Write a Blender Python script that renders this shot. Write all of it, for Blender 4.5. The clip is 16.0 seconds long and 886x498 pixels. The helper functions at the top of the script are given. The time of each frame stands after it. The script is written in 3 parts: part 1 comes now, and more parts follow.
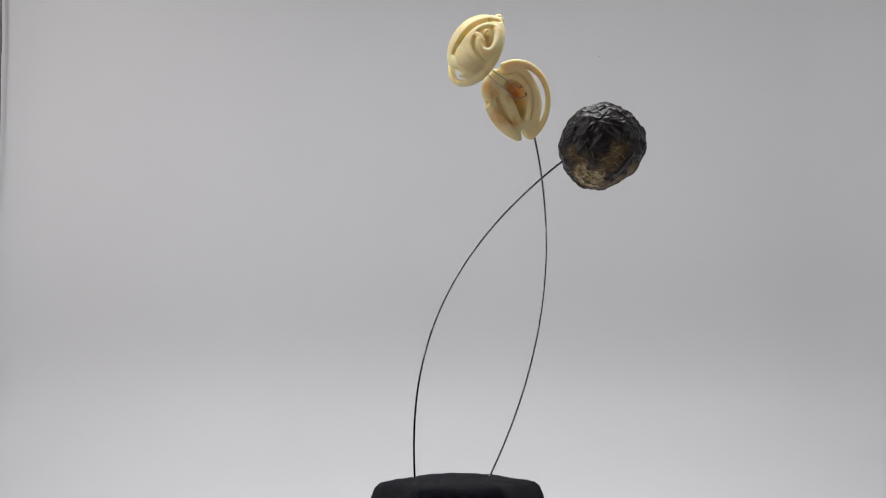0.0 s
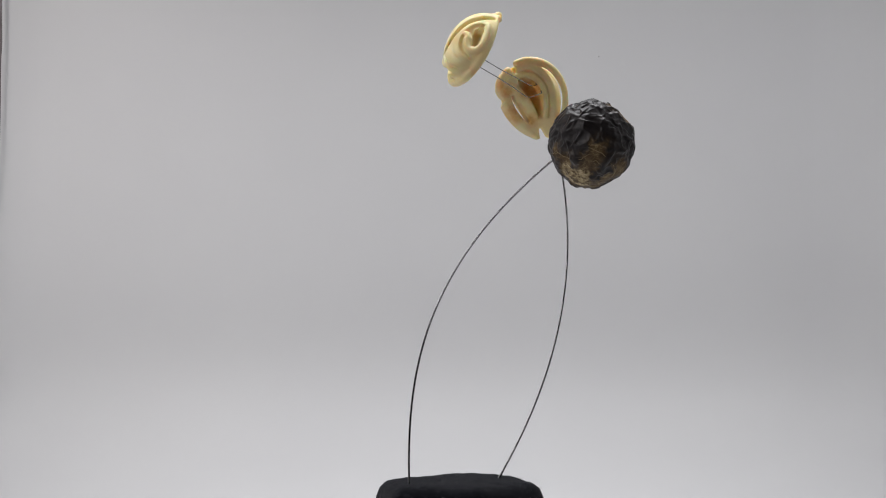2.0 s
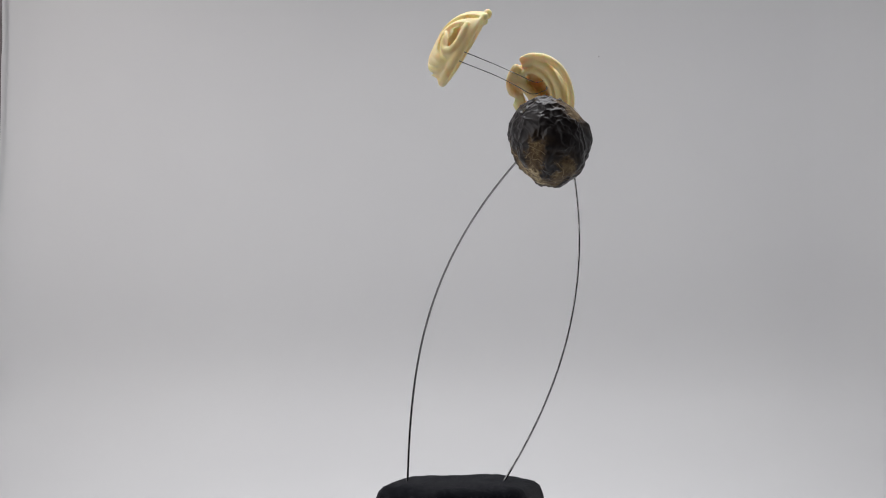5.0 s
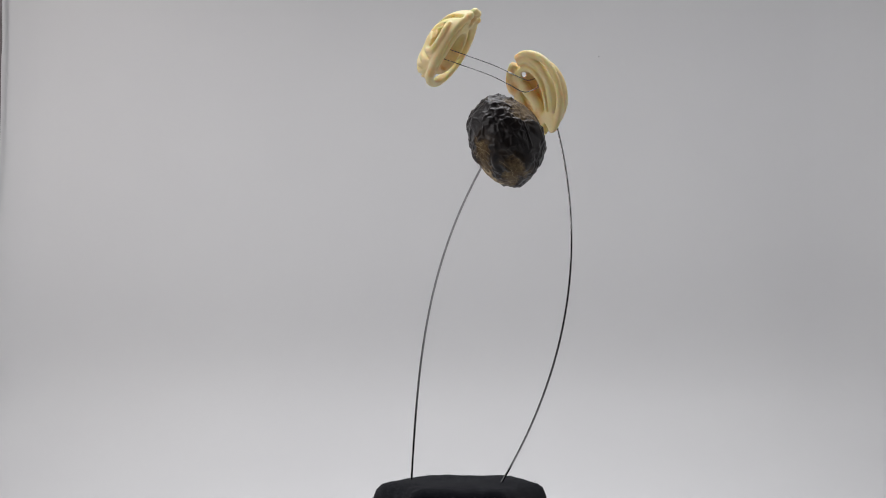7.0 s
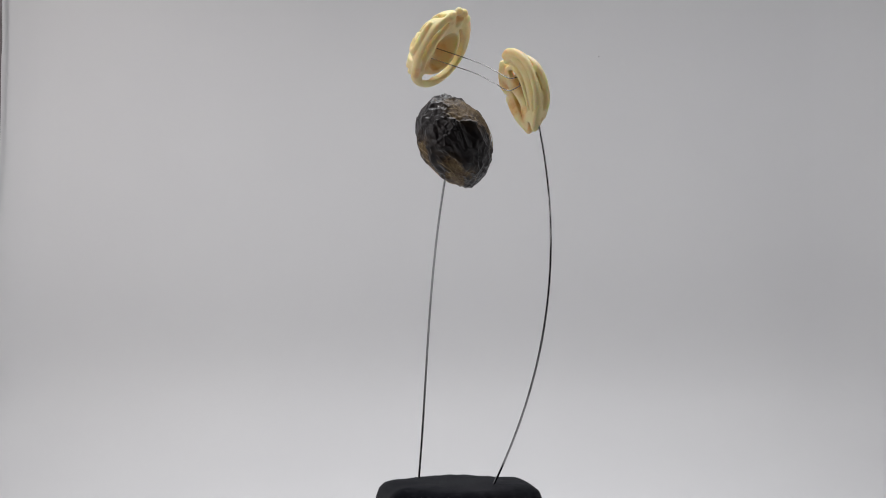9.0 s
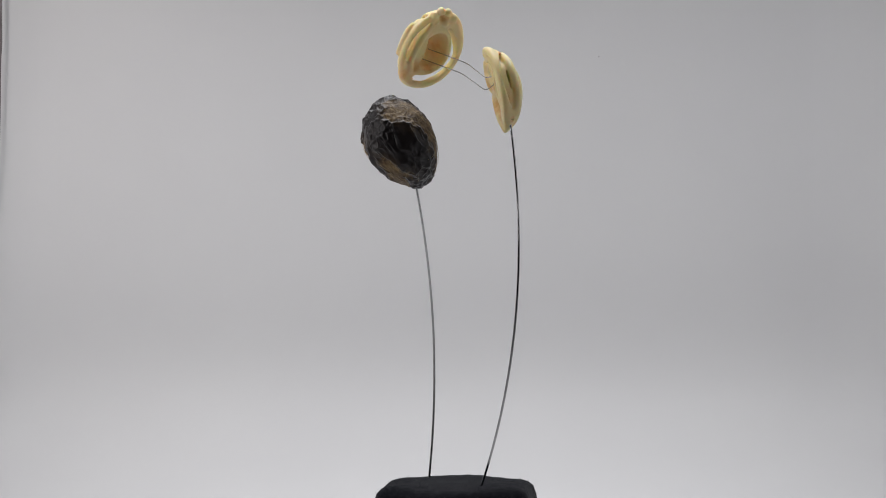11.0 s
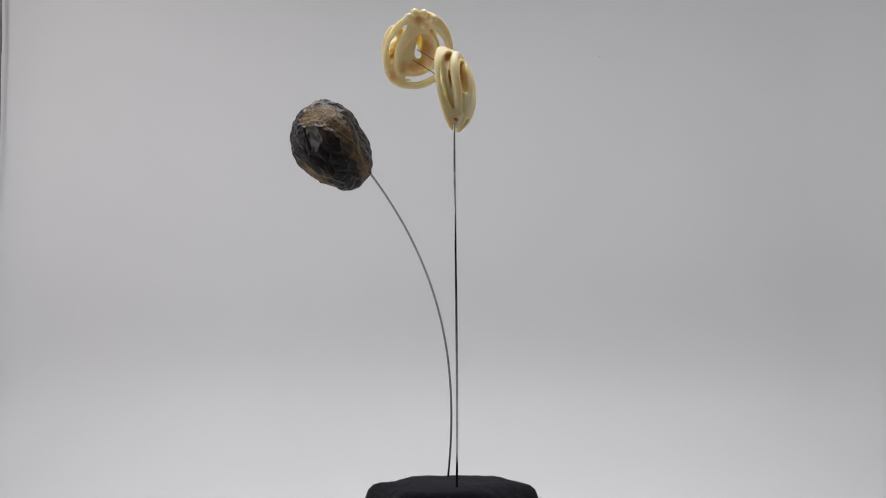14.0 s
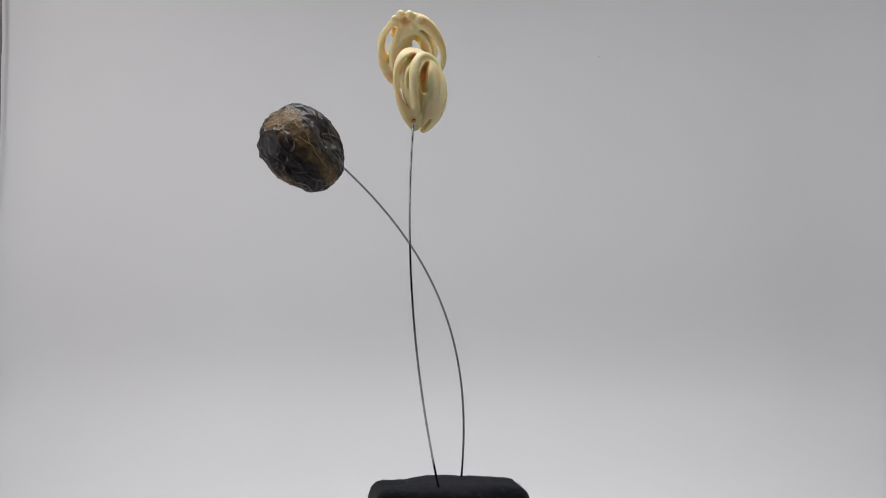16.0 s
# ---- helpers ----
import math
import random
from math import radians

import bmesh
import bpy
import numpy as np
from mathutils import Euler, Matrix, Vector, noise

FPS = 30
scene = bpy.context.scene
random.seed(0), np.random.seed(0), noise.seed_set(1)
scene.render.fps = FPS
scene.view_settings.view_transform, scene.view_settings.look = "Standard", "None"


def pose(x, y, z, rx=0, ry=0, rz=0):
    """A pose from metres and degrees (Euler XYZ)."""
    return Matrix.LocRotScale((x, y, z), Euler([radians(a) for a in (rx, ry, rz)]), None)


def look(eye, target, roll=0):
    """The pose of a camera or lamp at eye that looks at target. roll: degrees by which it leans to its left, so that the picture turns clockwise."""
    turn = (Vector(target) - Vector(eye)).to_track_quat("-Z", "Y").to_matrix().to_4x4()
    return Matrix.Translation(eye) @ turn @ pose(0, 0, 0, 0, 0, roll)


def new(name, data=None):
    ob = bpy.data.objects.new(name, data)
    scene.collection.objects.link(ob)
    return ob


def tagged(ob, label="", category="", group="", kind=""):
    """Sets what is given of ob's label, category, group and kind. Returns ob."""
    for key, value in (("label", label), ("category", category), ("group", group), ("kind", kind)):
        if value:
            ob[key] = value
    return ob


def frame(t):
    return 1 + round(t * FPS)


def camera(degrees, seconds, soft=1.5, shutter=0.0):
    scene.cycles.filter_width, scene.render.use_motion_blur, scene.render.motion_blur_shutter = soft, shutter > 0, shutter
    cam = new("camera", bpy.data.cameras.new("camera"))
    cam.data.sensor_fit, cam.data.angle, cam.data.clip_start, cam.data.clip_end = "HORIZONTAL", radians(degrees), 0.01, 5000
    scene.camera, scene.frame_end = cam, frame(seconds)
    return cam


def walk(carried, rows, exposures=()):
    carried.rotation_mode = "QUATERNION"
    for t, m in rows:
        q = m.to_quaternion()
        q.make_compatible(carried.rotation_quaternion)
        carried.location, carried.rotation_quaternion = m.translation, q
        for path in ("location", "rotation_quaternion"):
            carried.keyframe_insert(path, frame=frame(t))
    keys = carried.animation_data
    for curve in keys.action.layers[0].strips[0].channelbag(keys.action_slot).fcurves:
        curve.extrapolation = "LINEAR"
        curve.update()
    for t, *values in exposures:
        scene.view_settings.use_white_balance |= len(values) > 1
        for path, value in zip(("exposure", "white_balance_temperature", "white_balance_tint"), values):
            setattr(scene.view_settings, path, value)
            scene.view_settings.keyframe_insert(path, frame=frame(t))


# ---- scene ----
# ---- camera: stands still before the tent ----
cam = camera(24.43, 16.0, 0.95)
EYE = pose(-0.0014, -0.9, 0.1505, 90.063, 0, 0) @ pose(0, 0, 0, 0, 0, -0.84)
walk(cam, [(0, EYE), (16, EYE)], [(0, -0.08), (16, -0.08)])

# ---- world and lamps ----
world = bpy.data.worlds.new("room_light")
world.use_nodes = True
scene.world = world
bg = world.node_tree.nodes["Background"]
bg.inputs["Color"].default_value = (0.92, 0.95, 1.0, 1)
bg.inputs["Strength"].default_value = 0.04


def area(name, eye, target, sx, sy, watts, colour, spread=180):
    d = bpy.data.lights.new(name, "AREA")
    d.shape, d.size, d.size_y, d.energy, d.color = "RECTANGLE", sx, sy, watts, colour
    d.spread = radians(spread)
    ob = new(name, d)
    ob.matrix_world = look(eye, target)
    return ob


area("tent_top_lamp", (0.0, 0.12, 0.60), (0.0, 0.13, 0.0), 0.46, 0.24, 1.18, (0.968, 0.970, 1.0), 98)
# Unseen fill added at both sides, for the shells' hollows and the backdrop.
area("side_fill", (-0.26, -0.20, 0.36), (-0.07, 0.42, 0.38), 0.10, 0.42, 0.55, (1.0, 0.962, 0.968))
area("side_fill", (0.27, -0.20, 0.36), (0.07, 0.42, 0.38), 0.06, 0.40, 0.155, (0.985, 0.972, 0.99))
# Invented strips out of view that lift the backdrop's left and right edges.
area("corner_fill", (-0.275, 0.20, 0.37), (-0.262, 0.42, 0.37), 0.02, 0.44, 0.21, (1.0, 0.95, 0.94))
area("corner_fill", (0.275, 0.20, 0.38), (0.262, 0.42, 0.38), 0.02, 0.36, 0.095, (0.96, 0.97, 1.0))


# ---- materials ----
def node_mat(name):
    m = bpy.data.materials.new(name)
    m.use_nodes = True
    nt = m.node_tree
    return m, nt, nt.nodes["Principled BSDF"]


def add(nt, kind, **inputs):
    n = nt.nodes.new(kind)
    for k, v in inputs.items():
        n.inputs[k.replace("_", " ")].default_value = v
    return n


def ramp(nt, source, stops):
    r = nt.nodes.new("ShaderNodeValToRGB")
    while len(r.color_ramp.elements) < len(stops):
        r.color_ramp.elements.new(0.5)
    for e, (at, col) in zip(r.color_ramp.elements, stops):
        e.position, e.color = at, (*col, 1)
    nt.links.new(source, r.inputs[0])
    return r.outputs[0]


def mixed(nt, factor, a, b, blend="MIX"):
    m = nt.nodes.new("ShaderNodeMix")
    m.data_type, m.blend_type = "RGBA", blend
    for socket, v in ((m.inputs[0], factor), (m.inputs[6], a), (m.inputs[7], b)):
        if isinstance(v, (int, float)):
            socket.default_value = v
        elif isinstance(v, tuple):
            socket.default_value = (*v, 1)
        else:
            nt.links.new(v, socket)
    return m.outputs[2]


def noise_of(nt, scale, detail=4, rough=0.55, coord="Object", distort=0.0):
    tc = nt.nodes.new("ShaderNodeTexCoord")
    n = add(nt, "ShaderNodeTexNoise", Scale=scale, Detail=detail, Roughness=rough, Distortion=distort)
    nt.links.new(tc.outputs[coord], n.inputs["Vector"])
    return n.outputs["Fac"]


def bumped(nt, bsdf, height, strength, distance):
    b = add(nt, "ShaderNodeBump", Strength=strength, Distance=distance)
    nt.links.new(height, b.inputs["Height"])
    nt.links.new(b.outputs[0], bsdf.inputs["Normal"])


def plain_mat(name, lo, hi, scale, roughness, bump=0.1, distance=0.0004, fine=900):
    m, nt, p = node_mat(name)
    col = ramp(nt, noise_of(nt, scale), [(0.3, lo), (0.7, hi)])
    nt.links.new(col, p.inputs["Base Color"])
    p.inputs["Roughness"].default_value = roughness
    bumped(nt, p, noise_of(nt, fine), bump, distance)
    return m


PAPER = plain_mat("white_paper", (0.585, 0.585, 0.59), (0.61, 0.61, 0.612), 6, 0.75, 0.05, 0.0002)
ROOM = plain_mat("room_paint", (0.10, 0.099, 0.097), (0.12, 0.118, 0.116), 2, 0.8)


def velvet_mat():
    m, nt, p = node_mat("black_velvet")
    col = ramp(nt, noise_of(nt, 1800, 6, 0.7), [(0.35, (0.0026, 0.0030, 0.0050)), (0.75, (0.0085, 0.0095, 0.0145))])
    lint = ramp(nt, noise_of(nt, 420, 3, 0.6), [(0.58, (0, 0, 0)), (0.78, (0.032, 0.033, 0.038))])
    nt.links.new(mixed(nt, 1.0, col, lint, "ADD"), p.inputs["Base Color"])
    p.inputs["Roughness"].default_value = 0.95
    p.inputs["Specular IOR Level"].default_value = 0.1
    p.inputs["Sheen Weight"].default_value = 0.08
    p.inputs["Sheen Roughness"].default_value = 0.4
    bumped(nt, p, noise_of(nt, 1500, 6, 0.75), 0.8, 0.0006)
    return m


def steel_mat(name, grey, rough):
    m, nt, p = node_mat(name)
    col = ramp(nt, noise_of(nt, 300), [(0.3, (grey * 0.8,) * 3), (0.7, (grey, grey, grey * 1.02))])
    nt.links.new(col, p.inputs["Base Color"])
    p.inputs["Metallic"].default_value = 1.0
    p.inputs["Roughness"].default_value = rough
    return m


def ivory_mat(name, stains):
    """Cream shell, stained amber round the given centres: x, y, z, reach."""
    m, nt, p = node_mat(name)
    cream = ramp(nt, noise_of(nt, 130, 5), [(0.25, (0.81, 0.67, 0.33)), (0.55, (0.86, 0.755, 0.43)), (0.8, (0.90, 0.82, 0.54))])
    drift = ramp(nt, noise_of(nt, 75, 3), [(0.45, (0, 0, 0)), (0.75, (0.55, 0.55, 0.55))])
    cream = mixed(nt, drift, cream, (0.82, 0.62, 0.27))
    tc = nt.nodes.new("ShaderNodeTexCoord")
    nearest = None
    for x, y, z, reach in stains:
        far = nt.nodes.new("ShaderNodeVectorMath")
        far.operation = "DISTANCE"
        far.inputs[1].default_value = (x, y, z)
        nt.links.new(tc.outputs["Object"], far.inputs[0])
        part_of = nt.nodes.new("ShaderNodeMath")
        part_of.operation = "DIVIDE"
        part_of.inputs[1].default_value = reach
        nt.links.new(far.outputs["Value"], part_of.inputs[0])
        if nearest is None:
            nearest = part_of.outputs[0]
        else:
            least = nt.nodes.new("ShaderNodeMath")
            least.operation = "MINIMUM"
            nt.links.new(nearest, least.inputs[0])
            nt.links.new(part_of.outputs[0], least.inputs[1])
            nearest = least.outputs[0]
    wob = nt.nodes.new("ShaderNodeMath")
    wob.operation = "MULTIPLY_ADD"
    wob.inputs[1].default_value = 0.9
    nt.links.new(noise_of(nt, 230, 4), wob.inputs[0])
    nt.links.new(nearest, wob.inputs[2])
    span = add(nt, "ShaderNodeMapRange")
    span.inputs["From Min"].default_value = 0.9
    span.inputs["From Max"].default_value = 1.6
    span.inputs["To Min"].default_value = 0.92
    span.inputs["To Max"].default_value = 0.0
    nt.links.new(wob.outputs[0], span.inputs["Value"])
    amber = ramp(nt, noise_of(nt, 300, 4), [(0.35, (0.68, 0.38, 0.12)), (0.65, (0.84, 0.60, 0.27))])
    nt.links.new(mixed(nt, span.outputs[0], cream, amber), p.inputs["Base Color"])
    p.inputs["Roughness"].default_value = 0.5
    p.inputs["Subsurface Weight"].default_value = 0.6
    p.inputs["Subsurface Radius"].default_value = (0.0036, 0.0024, 0.0011)
    p.inputs["Subsurface Scale"].default_value = 1.0
    bumped(nt, p, noise_of(nt, 330, 5), 0.25, 0.0005)
    return m


def fruit_mat():
    """Black wrinkled skin; where it is gone (attribute "bare") tan flesh with pale veins."""
    m, nt, p = node_mat("charred_fruit_skin")
    at = nt.nodes.new("ShaderNodeAttribute")
    at.attribute_name = "bare"
    pale = nt.nodes.new("ShaderNodeAttribute")
    pale.attribute_name = "pale"
    tc = nt.nodes.new("ShaderNodeTexCoord")
    warp = add(nt, "ShaderNodeTexNoise", Scale=160, Detail=3)
    nt.links.new(tc.outputs["Object"], warp.inputs["Vector"])
    off = add(nt, "ShaderNodeVectorMath")
    off.operation = "MULTIPLY_ADD"
    off.inputs[1].default_value = (0.006,) * 3
    nt.links.new(warp.outputs["Color"], off.inputs[0])
    nt.links.new(tc.outputs["Object"], off.inputs[2])
    cell = add(nt, "ShaderNodeTexVoronoi", Scale=270, Randomness=1.0)
    cell.feature = "DISTANCE_TO_EDGE"
    nt.links.new(off.outputs[0], cell.inputs["Vector"])
    vein = ramp(nt, cell.outputs["Distance"], [(0.0, (1, 1, 1)), (0.055, (0, 0, 0))])
    seared = nt.nodes.new("ShaderNodeAttribute")
    seared.attribute_name = "scorch"
    black = ramp(nt, noise_of(nt, 260, 6, 0.65), [(0.3, (0.0110, 0.0088, 0.0095)), (0.6, (0.0210, 0.0165, 0.0165)), (0.8, (0.042, 0.031, 0.025))])
    umber = ramp(nt, noise_of(nt, 200, 6, 0.65), [(0.4, (0.011, 0.0085, 0.008)), (0.58, (0.06, 0.038, 0.020)), (0.78, (0.13, 0.086, 0.042))])
    black = mixed(nt, seared.outputs["Fac"], black, umber)
    brown = ramp(nt, noise_of(nt, 180, 6, 0.65), [(0.3, (0.03, 0.018, 0.009)), (0.48, (0.115, 0.070, 0.030)), (0.68, (0.25, 0.172, 0.080))])
    cream = ramp(nt, noise_of(nt, 420, 5, 0.65), [(0.42, (0.10, 0.060, 0.026)), (0.55, (0.46, 0.35, 0.18)), (0.72, (0.80, 0.71, 0.48))])
    flesh = mixed(nt, pale.outputs["Fac"], brown, cream)
    soft = add(nt, "ShaderNodeMath")
    soft.operation = "MULTIPLY"
    nt.links.new(vein, soft.inputs[0])
    nt.links.new(ramp(nt, noise_of(nt, 70, 3), [(0.42, (0.05, 0.05, 0.05)), (0.66, (0.85, 0.85, 0.85))]), soft.inputs[1])
    flesh = mixed(nt, soft.outputs[0], flesh, (0.42, 0.31, 0.15))
    nt.links.new(mixed(nt, at.outputs["Fac"], black, flesh), p.inputs["Base Color"])
    rough = add(nt, "ShaderNodeMapRange")
    rough.inputs["To Min"].default_value, rough.inputs["To Max"].default_value = 0.37, 0.60
    nt.links.new(at.outputs["Fac"], rough.inputs["Value"])
    nt.links.new(rough.outputs[0], p.inputs["Roughness"])
    p.inputs["Specular IOR Level"].default_value = 0.36
    bumped(nt, p, noise_of(nt, 600, 5, 0.6), 0.16, 0.0005)
    return m


VELVET = velvet_mat()
STEEL = steel_mat("spring_steel_wire", 0.45, 0.06)
PIN = steel_mat("bright_steel_wire", 0.30, 0.2)
FRUIT = fruit_mat()


# ---- mesh helpers ----
def mesh_object(name, bm, material, parent=None, label=""):
    bmesh.ops.recalc_face_normals(bm, faces=bm.faces)
    me = bpy.data.meshes.new(name)
    bm.to_mesh(me)
    bm.free()
    for poly in me.polygons:
        poly.use_smooth = True
    me.materials.append(material)
    ob = new(name, me)
    ob.parent = parent
    return tagged(ob, label)


def spline(points, steps, closed=False):
    """Catmull-Rom through the points."""
    pts = [Vector(q) for q in points]
    n, out = len(pts), []
    for i in range(n if closed else n - 1):
        a, b = pts[i], pts[(i + 1) % n]
        z = pts[(i - 1) % n] if closed or i else a * 2 - b
        c = pts[(i + 2) % n] if closed or i + 2 < n else b * 2 - a
        for k in range(steps):
            s = k / steps
            out.append(0.5 * (2 * a + (b - z) * s + (2 * z - 5 * a + 4 * b - c) * s * s + (3 * a - z - 3 * b + c) * s ** 3))
    if not closed:
        out.append(pts[-1])
    return out


def sweep(bm, path, radius, sides=10, closed=False):
    """A round bar along path; radius is a number or a function of 0..1."""
    rings, n = [], len(path)
    normal = None
    for i, q in enumerate(path):
        t = (path[(i + 1) % n] - path[i - 1]) if closed else (path[min(i + 1, n - 1)] - path[max(i - 1, 0)])
        t.normalize()
        if normal is None:
            normal = t.orthogonal().normalized()
        else:
            normal = (normal - t * normal.dot(t)).normalized()
        side = t.cross(normal)
        r = radius(i / (n - 1)) if callable(radius) else radius
        rings.append([bm.verts.new(q + (normal * math.cos(a) + side * math.sin(a)) * r)
                      for a in (2 * math.pi * k / sides for k in range(sides))])
    for i in range(n if closed else n - 1):
        a, b = rings[i], rings[(i + 1) % n]
        for k in range(sides):
            bm.faces.new((a[k], a[(k + 1) % sides], b[(k + 1) % sides], b[k]))
    if not closed:
        bm.faces.new(rings[0])
        bm.faces.new(rings[-1])


# ---- the light tent and the room round it ----
def tent():
    half, back, front, rc, cove, top = 0.295, 0.42, -0.28, 0.055, 0.118, 0.64
    plan = [(Vector((-half, front, 0)), Vector((1, 0, 0)))]
    for cx, start in ((-half + rc, 180), (half - rc, 90)):
        for k in range(13):
            a = radians(start - 90 * k / 12)
            d = Vector((math.cos(a), math.sin(a), 0))
            plan.append((Vector((cx, back - rc, 0)) + d * rc, -d))
    plan.append((Vector((half, front, 0)), Vector((-1, 0, 0))))
    profile = []
    for k in range(29):
        a = radians(90 * k / 28)
        profile.append((1.7 * cove * (1 - math.sin(a)) ** 1.5, 0.002 + cove * (1 - math.cos(a))))
    profile.append((0, top))
    bm = bmesh.new()
    rows = []
    for q, n in plan:
        rows.append([])
        for inset, z in profile:
            # the cove is only at the back; the sides stand square on the floor
            w = max(0.0, -n.y)
            rows[-1].append(bm.verts.new(q + Vector((0, -1, 0)) * inset * min(1, w * 1.0) + Vector((0, 0, z))))
    for a, b in zip(rows, rows[1:]):
        for i in range(len(a) - 1):
            bm.faces.new((a[i], a[i + 1], b[i + 1], b[i]))
    wall = tagged(mesh_object("backdrop", bm, PAPER), "seamless white paper backdrop curving up from the floor", "backdrop", kind="structure")
    solid = wall.modifiers.new("thickness", "SOLIDIFY")
    solid.thickness, solid.offset = 0.002, 0

    bm = bmesh.new()
    bmesh.ops.create_cube(bm, size=1, matrix=Matrix.Translation((0, 0.07, top + 0.004)) @ Matrix.Diagonal((2 * half + 0.01, 0.70, 0.004, 1)))
    tagged(mesh_object("ceiling", bm, PAPER), "white fabric top of the light tent", "ceiling", kind="structure")

    bm = bmesh.new()
    bmesh.ops.create_cube(bm, size=1, matrix=Matrix.Translation((0, 0.0, -0.01)) @ Matrix.Diagonal((2 * half + 0.1, 0.95, 0.02, 1)))
    tagged(mesh_object("floor", bm, PAPER), "white paper sheet lying flat under the tent", "floor", kind="structure")


def room():
    for name, at, size in (("wall_south", (0, -2.0, 0.6), (4.1, 0.1, 2.8)), ("wall_north", (0, 2.0, 0.6), (4.1, 0.1, 2.8)),
                           ("wall_west", (-2.0, 0, 0.6), (0.1, 3.9, 2.8)), ("wall_east", (2.0, 0, 0.6), (0.1, 3.9, 2.8)),
                           ("ground", (0, 0, -0.072), (4.1, 4.1, 0.1))):
        bm = bmesh.new()
        bmesh.ops.create_cube(bm, size=1, matrix=Matrix.Translation(at) @ Matrix.Diagonal((*size, 1)))
        tagged(mesh_object(name, bm, ROOM), "plain grey painted room surface", "room", kind="structure")


def tent_edge():
    """A thin dark rod in the back corner, standing in for the paper's dark edge."""
    bm = bmesh.new()
    sweep(bm, spline([(-0.2768, 0.385, 0.60), (-0.2768, 0.385, 0.3196), (-0.2780, 0.385, 0.2699), (-0.2803, 0.385, 0.2061), (-0.287, 0.385, 0.14)], 6), 0.0008, 8)
    tagged(mesh_object("dark_edge_strip", bm, plain_mat("dark_edge", (0.10, 0.085, 0.09), (0.14, 0.12, 0.125), 40, 0.5)), "thin dark strip at the edge of the paper backdrop", "rod")


def dust_specks():
    for x, z, r in ((0.1009, 0.2746, 0.00045),):
        bm = bmesh.new()
        bmesh.ops.create_icosphere(bm, subdivisions=2, radius=r, matrix=Matrix.Translation((x, 0.4185, z)) @ Matrix.Diagonal((1, 0.3, 1.2, 1)))
        tagged(mesh_object("dust_speck", bm, plain_mat("grey_dust", (0.40, 0.39, 0.39), (0.45, 0.44, 0.44), 300, 0.8)), "tiny grey dust speck on the white backdrop", "dust")


tent()
tent_edge()
dust_specks()
room()

# ---- the sculpture: one rigid piece that turns on its base ----
sculpture = tagged(new("sculpture"), "wire sculpture of charred fruit and cream shell halves on black base", "sculpture")


def velvet_base():
    R, top, mid = 0.0405, 0.0495, Vector((0.0032, 0.0032, 0))
    bm = bmesh.new()
    rings = []
    prof = [(1.0, 0.0), (1.0, 0.012), (0.995, 0.030), (0.985, 0.038), (0.965, 0.0425), (0.93, 0.0462), (0.87, 0.0482), (0.78, 0.0492), (0.5, top), (0.2, top)]
    n = 144

    def skin(a, s, z):
        """A place on the cloth: the hexagon's rounded outline, drawn in by s, with the cloth's own unevenness."""
        b = (a % (math.pi / 3)) - math.pi / 6
        hexa = math.cos(math.pi / 6) / math.cos(b)
        r = R * s * min(hexa, 0.972 - 0.02 * (1 - hexa))
        r *= 1 + 0.010 * noise.noise(Vector((math.cos(a), math.sin(a), z * 30)) * 2.2)
        x, y = r * math.cos(a), r * math.sin(a)
        lift = (0.0009 * noise.noise(Vector((x, y, 0)) * 60) + 0.0004 * noise.noise(Vector((x, y, 3)) * 190)) if z > 0.03 else 0
        return Vector((mid.x + x, mid.y + y, z + lift))

    for s, z in prof:
        rings.append([bm.verts.new(skin(2 * math.pi * k / n, s, z)) for k in range(n)])
    for a, b in zip(rings, rings[1:]):
        for k in range(n):
            bm.faces.new((a[k], a[(k + 1) % n], b[(k + 1) % n], b[k]))
    bm.faces.new(rings[-1])
    bm.faces.new(rings[0])
    base = mesh_object("base", bm, VELVET, sculpture, "hexagonal base covered in black velvet")
    # loose fibres standing off the nap
    rng = random.Random(5)
    bm = bmesh.new()
    for i in range(900):
        q = skin(rng.uniform(0, 2 * math.pi), *rng.choice(prof[4:])) - Vector((0, 0, 0.0002))
        d = Vector((rng.gauss(0, 1), rng.gauss(0, 1), rng.uniform(0.1, 0.9))).normalized() * rng.uniform(0.0005, 0.0016)
        e = Vector((rng.gauss(0, 1), rng.gauss(0, 1), rng.gauss(0, 0.4))) * 0.0003
        sweep(bm, [q, q + d * 0.5 + e, q + d], 0.000022, 3)
    tagged(mesh_object("fibres", bm, LINT, base, "fine grey lint fibres"), kind="stuff")


LINT = plain_mat("lint", (0.02, 0.02, 0.024), (0.12, 0.12, 0.13), 300, 0.8)
velvet_base()


def poly(cs, s):
    return 0.9 * sum(k * s ** i for i, k in enumerate(cs))


def stems():
    for xs, ys, z0, z1, label in (
            ((-0.0169, -0.01564, 0.47465, 2.17037, 0.062), (-0.01169, 0.05525, -0.23456, 0.25868, 0.018), 0.0455, 0.192, "bent grey steel wire holding the charred fruit"),
            ((0.02313, 0.27205, -0.6731, 0.0391), (0.02023, 0.19977, -0.52093, 0.12104, 0.012), 0.0455, 0.2066, "bowed grey steel wire holding the shell halves")):
        path = []
        for k in range(61):
            z = z0 + (z1 - z0) * k / 60
            s = (z - 0.0551) / 0.495
            path.append(Vector((poly(xs, s), poly(ys, s), z)))
        bm = bmesh.new()
        sweep(bm, path, 0.0005, 16)
        mesh_object("stem", bm, STEEL, sculpture, label)


stems()


